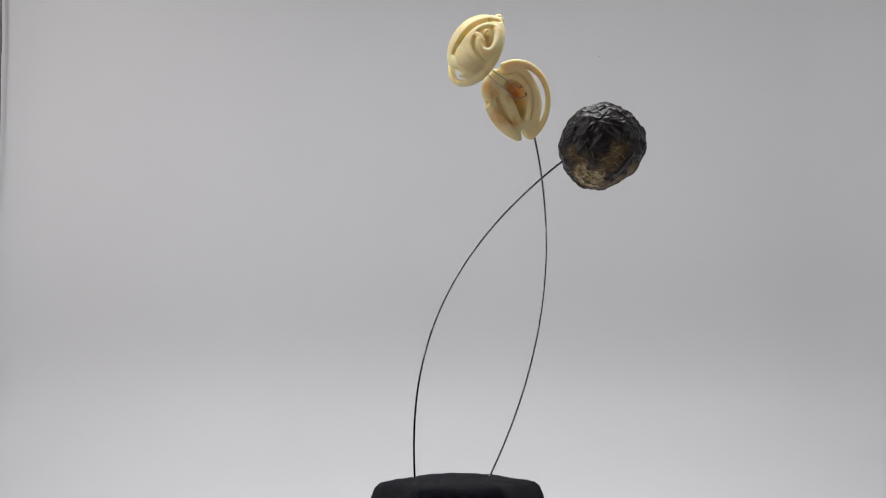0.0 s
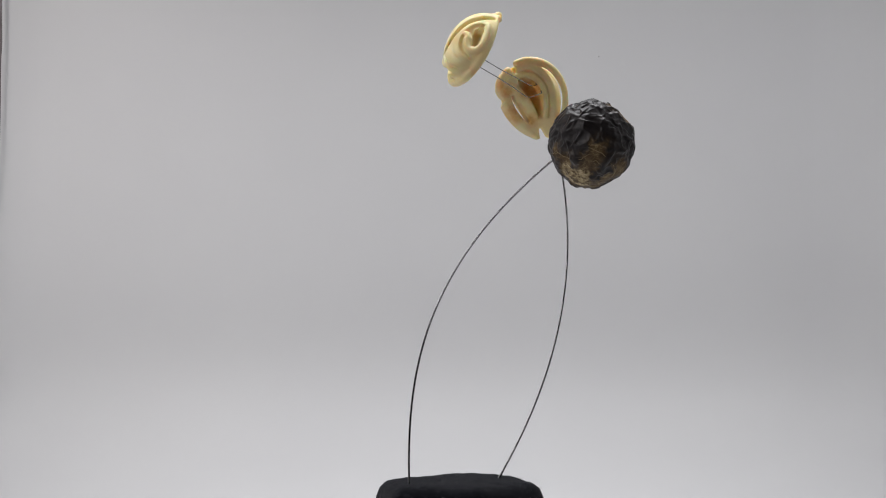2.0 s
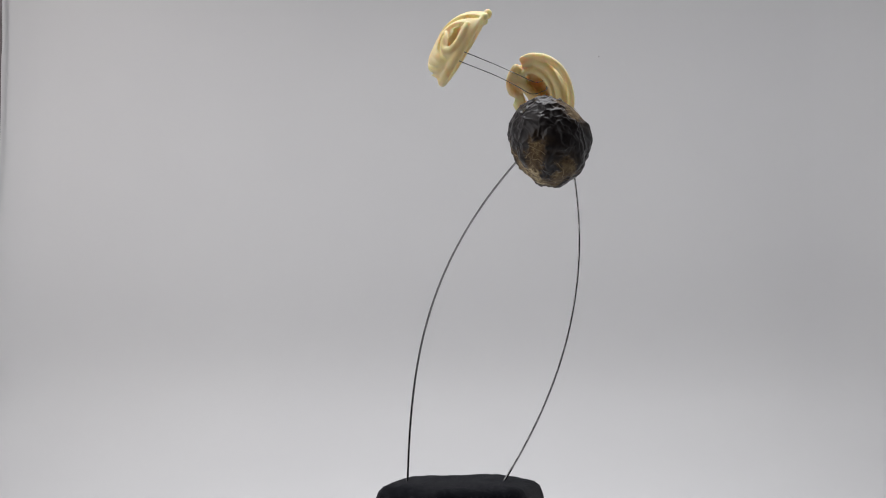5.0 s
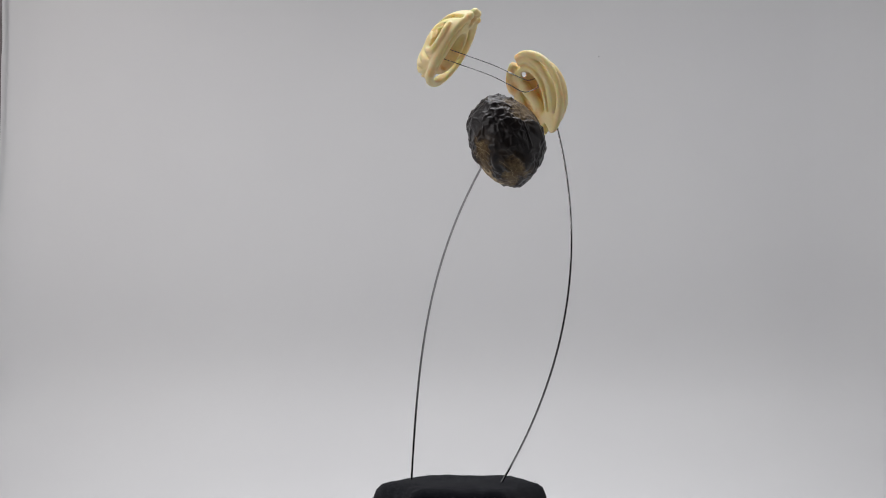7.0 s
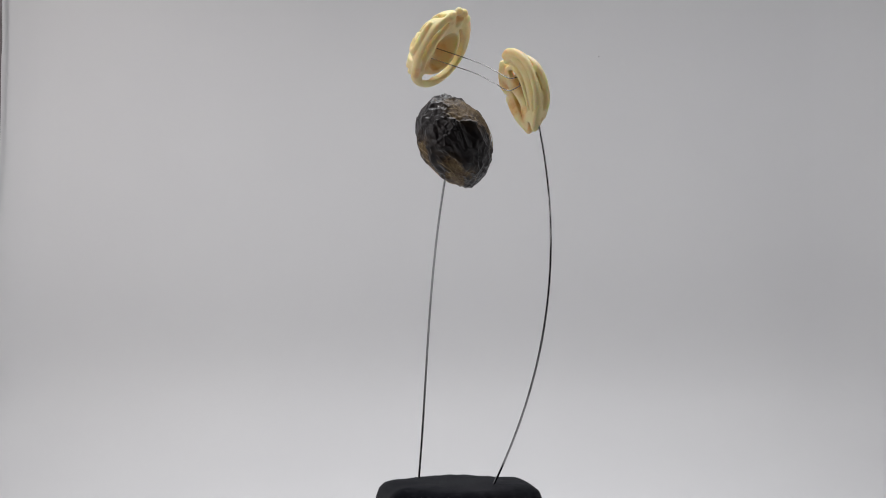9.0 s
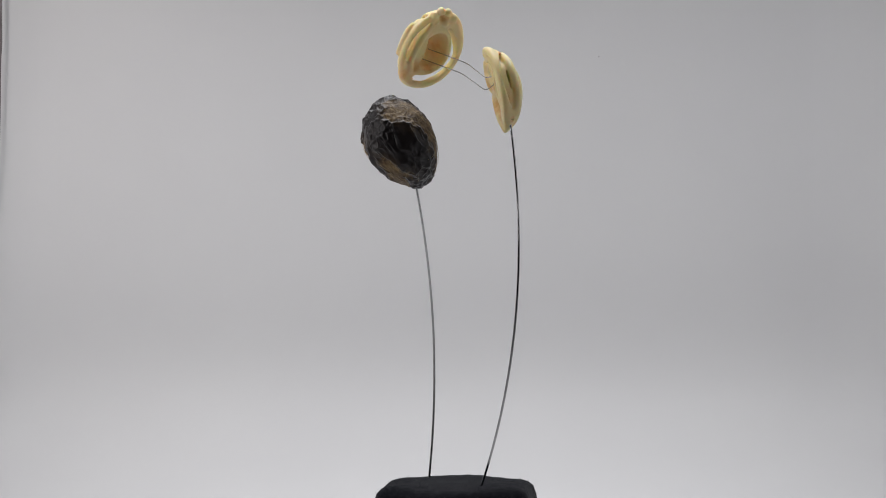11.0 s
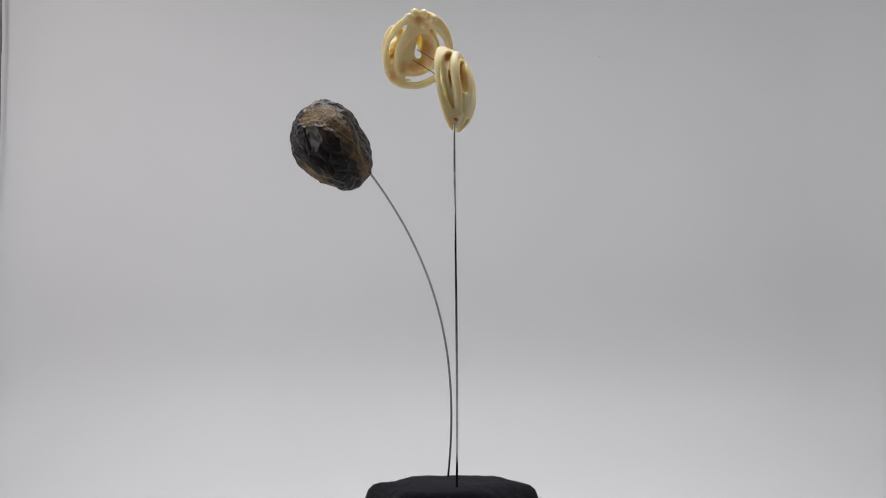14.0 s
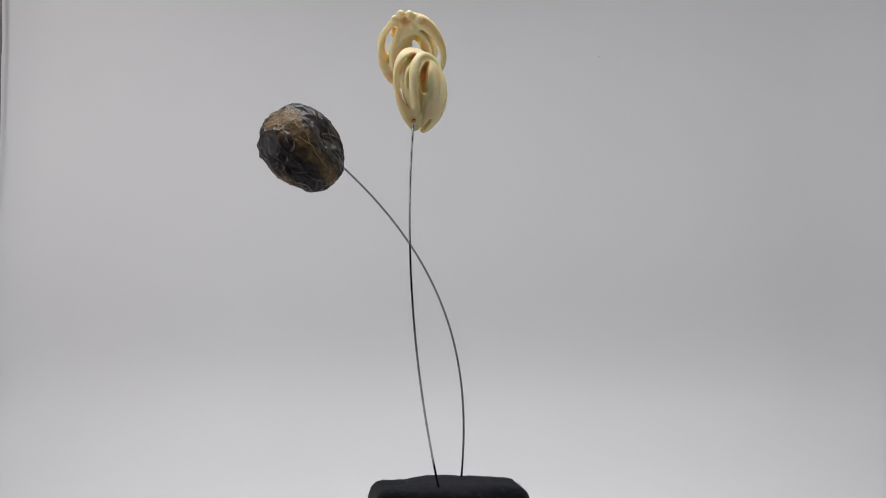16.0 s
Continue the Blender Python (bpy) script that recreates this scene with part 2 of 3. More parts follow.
# ---- the charred fruit ----
E1, E2, E3 = Vector((0.014, 0.89, 0.456)), Vector((0.887, 0.199, -0.416)), Vector((-0.461, 0.41, -0.787))
STRIPE = [(0.38, 0.3, -0.87, 0.30), (0.66, 0.30, -0.66, 0.34), (0.84, 0.39, -0.37, 0.27), (0.87, 0.47, 0.15, 0.17), (0.80, 0.37, 0.45, 0.2), (0.40, 0.1, 0.88, 0.25), (0.05, -0.06, 0.99, 0.15)]
BELLY = [(-0.93, 0.2, -0.32, 0.20), (-0.98, 0.12, 0.1, 0.20), (-0.7, -0.05, 0.7, 0.34), (-0.58, 0.58, 0.56, 0.26), (-0.5, 0.84, 0.2, 0.22), (-0.62, 0.78, -0.06, 0.17), (-0.48, 0.86, 0.15, 0.1), (-0.2, 0.88, 0.42, 0.12)]
SPUR = [(-0.83, -0.42, 0.34, 0.20), (-0.58, -0.75, 0.32, 0.14)]


VEINS = [[(-0.64, -0.74, 0.22), (-0.89, -0.42, 0.2), (-0.99, -0.12, 0.06), (-0.97, 0.08, -0.2)], [(-0.95, -0.04, -0.32), (-0.93, 0.2, -0.3), (-0.85, 0.45, -0.22), (-0.88, 0.46, 0.02)],
         [(-0.98, 0.1, -0.04), (-0.95, 0.26, -0.08), (-0.88, 0.46, 0.02)], [(0.66, 0.24, -0.7), (0.86, 0.34, -0.38), (0.93, 0.34, -0.1), (0.86, 0.44, 0.26)],
         [(0.8, 0.2, -0.55), (0.9, 0.22, -0.3), (0.93, 0.3, -0.1)], [(0.84, 0.5, -0.16), (0.9, 0.4, 0.1), (0.82, 0.36, 0.44), (0.62, 0.2, 0.74)], [(-0.8, 0.6, -0.1), (-0.62, 0.78, 0.1), (-0.5, 0.76, 0.4)]]
HEART = Vector((0.0685, -0.0086, 0.1946))
SWELLS = [((0.47, 0.88, 0.0), 0.0009), ((-0.47, -0.88, 0.0), -0.0009), ((0.43, -0.88, -0.2), 0.0007), ((-0.40, 0.66, 0.54), -0.0036), ((-0.55, 0.80, 0.15), -0.0022), ((-1.0, 0.0, 0.12), 0.0018)]


def swollen(p):
    """The fruit is not quite an egg: swellings and flats on its sides."""
    d = (p - HEART).normalized()
    return p + d * sum(a * math.exp(-(1 - d.dot(Vector(w).normalized())) / 0.12) for w, a in SWELLS)


def arc_depth(q, arc):
    """How far inside a band along the arc the direction q lies (over 0: inside)."""
    best = -9
    for a, b in zip(arc, arc[1:]):
        pa, pb = Vector(a[:3]), Vector(b[:3])
        s = max(0, min(1, (q - pa).dot(pb - pa) / (pb - pa).length_squared))
        best = max(best, a[3] + (b[3] - a[3]) * s - (q - pa.lerp(pb, s)).length)
    return best


def fruit():
    bm = bmesh.new()
    bmesh.ops.create_icosphere(bm, subdivisions=7, radius=1)
    bare, pale, scorch = (bm.verts.layers.float.new(k) for k in ("bare", "pale", "scorch"))
    for v in bm.verts:
        q = v.co.normalized()
        rag = 0.16 * noise.fractal(q * 3.3, 0.9, 2.1, 3) + 0.05 * noise.noise(q * 14)
        depth = max(arc_depth(q, STRIPE), arc_depth(q, BELLY), arc_depth(q, SPUR)) + rag
        open_ = max(0.0, min(1.0, depth / 0.15 + 0.5))
        v[bare] = open_
        v[pale] = max(0.0, min(1.0, (0.47 - (q - Vector((-0.78, -0.04, 0.60))).length + 0.8 * rag) / 0.12))
        v[scorch] = max(0.0, min(1.0, depth / 0.36 + 0.85))
        w = q + 0.13 * noise.noise_vector(q * 2.2)
        w = Vector((w.x, w.y, w.z * 0.72))
        d = noise.voronoi(w * 3.0, distance_metric="DISTANCE")[0]
        crease = math.exp(-((d[1] - d[0]) / 0.16) ** 2)
        d2 = noise.voronoi(w * 5.6 + Vector((3, 1, 2)), distance_metric="DISTANCE")[0]
        fine = math.exp(-((d2[1] - d2[0]) / 0.19) ** 2)
        lump_ = noise.fractal(q * 2.1 + Vector((5, 0, 0)), 1.0, 2.0, 2)
        fold = noise.noise(w * 4.2 + Vector((0, 7, 1)))
        patch = max(0.0, min(1.0, 0.5 + 1.6 * noise.noise(q * 2.0 + Vector((2, 2, 9)))))
        skin = 0.00008 + 0.00046 * crease + 0.00032 * (0.3 + patch) * fine + 0.00058 * fold + 0.00036 * noise.noise(w * 7) + 0.00012 * noise.noise(w * 12)
        flesh = -0.0002 + 0.00016 * fine ** 2 + 0.0001 * noise.noise(q * 20)
        h = skin * (1 - open_) + flesh * open_ + 0.0007 * lump_ - 0.0008
        taper = 1 - 0.11 * q.z
        v.co = swollen(HEART + E1 * (q.x * taper * (0.0147 + h)) + E2 * (q.y * taper * (0.0181 + h)) + E3 * (q.z * (0.0201 + h)))
    ob = mesh_object("fruit", bm, FRUIT, sculpture, "charred wrinkled black fruit with torn tan patches")
    # pale threads lying over the torn flesh
    rng = random.Random(11)
    bm = bmesh.new()
    for i in range(16):
        k = rng.choice(BELLY + STRIPE[1:6] + SPUR)
        q = (Vector(k[:3]) + Vector((rng.gauss(0, 1), rng.gauss(0, 1), rng.gauss(0, 1))) * 0.15).normalized()
        way = q.cross(Vector((rng.gauss(0, 1), rng.gauss(0, 1), rng.gauss(0, 1)))).normalized()
        bend = q.cross(way) * rng.uniform(-0.5, 0.5)
        span, path = rng.uniform(0.12, 0.4), []
        for n in range(7):
            s = n / 6 - 0.5
            d = (q + way * span * s + bend * span * s * s * 2).normalized()
            t = 1 - 0.11 * d.z
            lift = 0.0003 + (0.0004 * s * s if i % 4 == 0 else 0)
            path.append(swollen(HEART + E1 * (d.x * t * (0.0140 + lift)) + E2 * (d.y * t * (0.0174 + lift)) + E3 * (d.z * (0.0194 + lift))))
        sweep(bm, path, 0.000045, 4)
    # raised veins along the torn edges
    for line in VEINS:
        path = []
        for d in spline(line, 8):
            d = (d + 0.05 * noise.noise_vector(d * 9)).normalized()
            t = 1 - 0.11 * d.z
            path.append(swollen(HEART + E1 * (d.x * t * 0.01425) + E2 * (d.y * t * 0.01765) + E3 * (d.z * 0.01965)))
        sweep(bm, path, lambda s: 0.00005 + 0.00011 * math.sin(math.pi * s), 6)
    tagged(mesh_object("threads", bm, THREAD, ob, "fine pale dried threads"), kind="stuff")
    return ob


THREAD = plain_mat("dried_thread", (0.24, 0.165, 0.08), (0.42, 0.32, 0.17), 200, 0.6)
fruit()


# ---- the two shell halves ----
def placed(u, v, n, at):
    m = Matrix((u, v, n)).transposed().to_4x4()
    m.translation = at
    return m


AT_A = placed((0.731, -0.67, 0.128), (0.285, 0.47, 0.836), (-0.62, -0.575, 0.534), (0.0143, -0.0016, 0.2355))
AT_B = placed((-0.896, -0.258, -0.362), (-0.295, -0.264, 0.918), (-0.333, 0.929, 0.161), (0.0341, 0.0238, 0.2188))
MM = 0.001


class Solid:
    """A soft solid on a grid, shaped by adding and cutting; the value is about the distance to its skin. All in mm."""

    def __init__(self, low, high, step=0.34):
        axes = [np.arange(a, b + step, step) for a, b in zip(low, high)]
        self.low, self.step = np.array(low, float), step
        self.p = np.stack(np.meshgrid(*axes, indexing="ij"), -1)
        self.v = np.full(self.p.shape[:3], 9.0)
        self.swing = None

    def lean(self, start, rate, way, top):
        """Bends the rim past start outwards, so that it does not lie in one plane."""
        self.swing = (start, rate, way, top)

    def egg(self, c, r, taper=0.0):
        q = self.p - np.array(c)
        q[..., 0] /= 1 + taper * q[..., 1]
        k0 = np.linalg.norm(q / np.array(r), axis=-1)
        k1 = np.linalg.norm(q / np.array(r) ** 2, axis=-1) + 1e-9
        return k0 * (k0 - 1) / k1

    def tube(self, points, r0, r1=None, r2=None, flat=False, lean=(0, 0), base=0.0):
        """A rod through the points, r0 thick at its start, r1 in the middle, r2 at its end. flat: a wall over a line of the plan,
        which leans as it rises from base."""
        r1 = r0 if r1 is None else r1
        r2 = r0 if r2 is None else r2
        path = np.array([tuple(q) for q in spline([Vector((*q, 0.0)) if flat else Vector(q) for q in points], 4)])
        n = len(path) - 1
        big = max(r0, r1, r2) + 3.5
        d = np.full(self.v.shape, 9.0)
        lo, hi = path.min(0) - big, path.max(0) + big
        if flat:
            lo[:2] -= np.abs(lean) * 12 if lean != (0, 0) else 0
            hi[:2] += np.abs(lean) * 12 if lean != (0, 0) else 0
            lo[2], hi[2] = -99, 99
        cut = []
        for k in range(3):
            i = np.clip(((np.array((lo[k], hi[k])) - self.low[k]) / self.step).astype(int) + (0, 1), 0, self.v.shape[k])
            cut.append(slice(i[0], i[1]))
        cut = tuple(cut)
        p = self.p[cut].copy()
        if flat:
            for k in (0, 1):
                p[..., k] -= lean[k] * (p[..., 2] - base)
            p[..., 2] = 0
        best = np.full(p.shape[:3], 9.0)
        for i in range(n):
            a, b = path[i], path[i + 1]
            ab = b - a
            s = np.clip(((p - a) @ ab) / (ab @ ab + 1e-12), 0, 1)
            w = (i + s) / n
            r = np.where(w < 0.5, r0 + (r1 - r0) * np.sin(np.pi * w), r2 + (r1 - r2) * np.sin(np.pi * w))
            best = np.minimum(best, np.linalg.norm(p - a - s[..., None] * ab, axis=-1) - r)
        d[cut] = best
        return d

    def add(self, d, k=0.8):
        h = np.clip(0.5 + 0.5 * (d - self.v) / k, 0, 1)
        self.v = d + (self.v - d) * h - k * h * (1 - h)

    def cut(self, d, k=0.8):
        h = np.clip(0.5 - 0.5 * (d + self.v) / k, 0, 1)
        self.v = self.v + (-d - self.v) * h + k * h * (1 - h)

    def groove(self, points, r0, r1=None, r2=None, heart=(0, 0, 0), depths=(1.0,), k=0.6):
        """A channel along a line on the skin, sunk towards the heart."""
        c = np.array(heart)
        for f in depths:
            self.cut(self.tube([c + (np.array(q) - c) * f for q in points], r0, r1, r2), k)

    def ridge(self, points, r0, r1=None, r2=None, heart=(0, 0, 0), at=1.0, k=0.9):
        c = np.array(heart)
        self.add(self.tube([c + (np.array(q) - c) * at for q in points], r0, r1, r2), k)

    def mesh(self, name):
        """The skin as quads: one corner in each cell that the skin crosses."""
        v, inside = self.v, self.v < 0
        nx, ny, nz = (n - 1 for n in v.shape)
        total, count = np.zeros((nx, ny, nz, 3)), np.zeros((nx, ny, nz))
        corners = [(i, j, k) for i in (0, 1) for j in (0, 1) for k in (0, 1)]

        def at(f, o):
            return f[o[0]:o[0] + nx, o[1]:o[1] + ny, o[2]:o[2] + nz]

        for a in corners:
            for axis in range(3):
                if a[axis]:
                    continue
                b = tuple(x + (n == axis) for n, x in enumerate(a))
                va, vb = at(v, a), at(v, b)
                cross = at(inside, a) != at(inside, b)
                s = np.where(cross, va / np.where(cross, va - vb, 1), 0)
                place = np.broadcast_to(np.array(a, float), total.shape).copy()
                place[..., axis] += s
                total += place * cross[..., None]
                count += cross
        live = count > 0
        ids = np.full(live.shape, -1)
        ids[live] = np.arange(live.sum())
        where = np.argwhere(live) + total[live] / count[live][:, None]
        verts = (self.low + where * self.step)
        if self.swing:
            start, rate, way, top = self.swing
            far = rate * np.maximum(0, verts[:, 0] - start) * np.clip(1 - verts[:, 2] / top, 0, 1)
            verts = verts + far[:, None] * np.array(way)
        verts = verts * MM
        faces = []
        for axis in range(3):
            o1, o2 = [d for d in range(3) if d != axis]
            core = [slice(1, -1)] * 3
            core[axis] = slice(0, -1)
            nxt = list(core)
            nxt[axis] = slice(1, None)
            a, b = inside[tuple(core)], inside[tuple(nxt)]
            cell = np.argwhere(a != b)
            cell[:, o1] += 1
            cell[:, o2] += 1
            ring = []
            for d1, d2 in ((-1, -1), (0, -1), (0, 0), (-1, 0)):
                c = cell.copy()
                c[:, o1] += d1
                c[:, o2] += d2
                ring.append(ids[c[:, 0], c[:, 1], c[:, 2]])
            quad = np.stack(ring, -1)
            way = a[a != b]
            if axis == 1:
                way = ~way
            quad[~way] = quad[~way][:, ::-1]
            faces.append(quad)
        me = bpy.data.meshes.new(name)
        me.from_pydata(verts.tolist(), [], np.concatenate(faces).tolist())
        me.update()
        return me


def shell_object(name, solid, at, material, label):
    me = solid.mesh(name)
    for face in me.polygons:
        face.use_smooth = True
    me.materials.append(material)
    ob = new(name, me)
    ob.parent = sculpture
    ob.matrix_basis = at
    worn = ob.modifiers.new("worn", "SMOOTH")
    worn.factor, worn.iterations = 0.5, 3
    return tagged(ob, label)


def between(a, b, n):
    """Lines that lead from line a to line b."""
    return [[tuple(np.array(p) + (np.array(q) - np.array(p)) * i / (n - 1)) for p, q in zip(a, b)] for i in range(n)]


def shell_upper():
    c = (1.8, 2.0, 0.0)
    s = Solid((-16, -21.5, -2.5), (21, 24.5, 16.5))
    s.add(s.egg(c, (14.6, 18.2, 14.0)))
    s.add(s.egg((3, -8, 6), (8.4, 8.0, 6.4)), 2.5)
    s.cut(s.p[..., 2] - 1.1, 1.2)
    # the rim ring
    s.add(s.tube([(14.4, -6, 1.5), (14.6, 1.5, 1.5), (12.2, 9.2, 1.6), (8.8, 15.2, 1.6), (4.4, 18.0, 1.6), (-2.6, 15.8, 1.6), (-8.0, 11.0, 1.6), (-11.4, 5.0, 1.6), (-12.0, -1.6, 1.6),
                  (-9.6, -8.8, 1.7), (-4.2, -14.0, 1.8), (2.4, -15.9, 1.9), (8.6, -14.8, 1.8), (12.2, -10.8, 1.6), (14.4, -6, 1.5)], 1.6), 1.8)
    # the hollow of the cup
    s.cut(s.egg((0.2, 0.4, -0.5), (7.2, 9.4, 10.4)), 1.2)
    s.cut(s.egg((6.2, -2.6, -0.5), (3.4, 6.8, 4.5)), 1.5)
    # the gap between rim ring and cup, and the channel on the other side
    s.cut(np.maximum(s.tube([(-2.4, 11.8), (-6.6, 8.0), (-9.4, 2.4), (-9.2, -3.0), (-6.4, -8.4), (-1.6, -12.0), (3.4, -12.9)], 0.8, 1.75, 1.5, flat=True, lean=(-0.2, -0.14), base=2.0), s.p[..., 2] - 10), 0.8)
    s.cut(np.maximum(s.tube([(9.4, 12.6), (12.0, 6.4), (13.2, 0.2), (12.4, -5.4)], 0.8, 1.9, 1.0, flat=True, lean=(-0.15, 0.05), base=1.0), s.p[..., 2] - 7.5), 1.0)
    # the lip of the cup
    s.add(s.tube([(3.6, 11.6, 2.2), (-2.2, 10.4, 2.0), (-6.0, 6.2, 1.8), (-7.6, 0.6, 1.7), (-6.6, -4.8, 1.7), (-2.2, -8.8, 1.7), (3.4, -10.4, 1.8), (8.2, -10.0, 1.8)], 0.75, 0.8), 0.8)
    # the long slot over the back
    slot = [(12.7, 16.4, 4.0), (11.6, 14.4, 6.3), (9.6, 11.0, 10.0), (7.0, 7.6, 12.3), (4.4, 2.9, 13.7), (1.4, -2.5, 13.9), (-1.0, -6.4, 12.6)]
    s.groove(slot, 1.15, 1.55, 1.45, c, (1.02, 0.95, 0.88, 0.81, 0.74))
    for step in (0.0, 1.6, 3.2):
        s.cut(s.tube([(1.6 - 0.4 * step, 6.6 - 0.4 * step, 8.0 + step), (1.0 - 0.4 * step, 2.4 - 0.4 * step, 8.4 + step), (0.8 - 0.4 * step, -1.6 - 0.4 * step, 8.2 + step)], 0.8, 1.3, 0.8), 0.6)
    # the eye of the swirl
    s.groove([(15.4, 9.3, 5.2), (12.9, 7.3, 9.4), (10.8, 4.2, 11.6), (9.7, 0.8, 12.2), (9.4, -2.9, 11.9), (10.1, -6.0, 10.5), (11.7, -8.0, 8.3), (13.0, -8.9, 5.8)], 0.8, 1.1, 0.5, c, (1.0, 0.94))
    s.groove([(11.6, 4.4, 10.9), (12.4, 2.4, 10.3), (13.2, 1.4, 9.6)], 0.9, 1.3, 1.2, c, (1.0, 0.94))
    s.groove([(14.4, 5.6, 7.6), (14.2, 3.0, 8.5), (14.6, 0.2, 7.9), (14.7, -2.0, 7.2)], 1.3, 1.9, 1.3, c, (1.0, 0.9, 0.8, 0.72))
    s.ridge([(11.0, -1.0, 11.2), (11.8, -3.7, 10.1), (13.0, -5.5, 8.2), (14.9, -5.0, 6.0), (16.3, -2.2, 4.9), (16.8, 2.6, 4.8), (16.2, 6.6, 5.4), (14.9, 9.4, 5.8)], 1.2, 1.5, 1.2, c, 0.94, 0.7)
    s.ridge([(10.0, 1.8, 11.9), (11.4, 0.6, 11.0), (12.8, -0.8, 9.7)], 1.2, 1.1, 0.8, c, 0.93, 0.6)
    # shallow flowing lines over the lower end
    for line, r in (([(0.4, -7.7, 12.2), (4.6, -12.4, 10.2), (9.9, -13.2, 6.4), (13.4, -9.8, 4.6)], 0.55), ([(-5.0, -8.0, 10.2), (0.6, -13.6, 9.4), (6.6, -15.4, 6.0), (11.6, -12.2, 3.6)], 0.6),
                    ([(5.4, -4.0, 13.3), (7.6, -9.0, 11.4), (11.0, -11.2, 7.6)], 0.45), ([(-4.6, -11.2, 8.0), (1.0, -15.6, 6.6), (7.0, -16.0, 3.4)], 0.5)):
        s.groove(line, r * 0.5, r, r * 0.5, c, (1.01,), 0.9)
    # where light comes through above the rim at the lower end
    s.groove([(-5.6, -10.8, 6.6), (-3.2, -13.8, 5.2), (2.4, -15.8, 4.2)], 1.0, 1.5, 0.8, c, (1.05, 0.97, 0.9))
    # the knobbed tip
    for at, r in (((9.4, 17.0, 0.8), 1.7), ((7.0, 19.5, 0.6), 1.9), ((3.2, 19.7, 0.7), 1.9), ((-1.1, 17.7, 0.9), 1.9), ((6.4, 14.4, 1.8), 1.7), ((1.6, 14.4, 1.8), 1.8)):
        s.add(s.egg(at, (r, r, r)), 0.5)
    s.cut(s.egg((4.6, 17.0, -0.6), (2.8, 1.5, 2.2)), 0.8)
    # the fold inside with its toothed edge, and the lip along it
    near = [(2.8, 9.4, 8.6), (2.9, 6.0, 7.2), (3.2, 1.9, 5.4), (3.4, -2.6, 4.4), (4.4, -7.0, 3.4)]
    far = [(7.0, 11.4, 3.6), (8.8, 6.4, 2.6), (9.8, 0.6, 2.2), (9.6, -5.0, 2.0), (8.0, -9.2, 2.2)]
    for line in between(near, far, 6):
        s.add(s.tube(line, 0.75), 0.6)
    s.add(s.tube([(7.2, 12.0, 2.0), (9.0, 6.6, 1.7), (10.0, 0.4, 1.5), (9.8, -5.6, 1.4), (8.0, -9.8, 1.5)], 1.0, 1.3), 0.9)
    for k in range(7):
        f = k / 6
        s.add(s.egg((2.4 + 0.8 * f, 8.4 - 11.4 * f, 8.2 - 4.4 * f), (0.85, 0.55, 0.8)), 0.35)
    stains = ((-0.002, 0.0005, 0.006, 0.0040), (0.0060, -0.0078, 0.003, 0.0044), (0.000, -0.0082, 0.004, 0.0046), (0.0045, 0.0165, 0.0012, 0.0028), (0.0110, -0.0115, 0.001, 0.0030), (0.0130, 0.001, 0.0045, 0.0030), (0.003, 0.001, 0.0100, 0.0028))
    return shell_object("upper_shell", s, AT_A, ivory_mat("cream_shell_upper", stains), "cream carved shell half with coiled ridges and amber hollow")


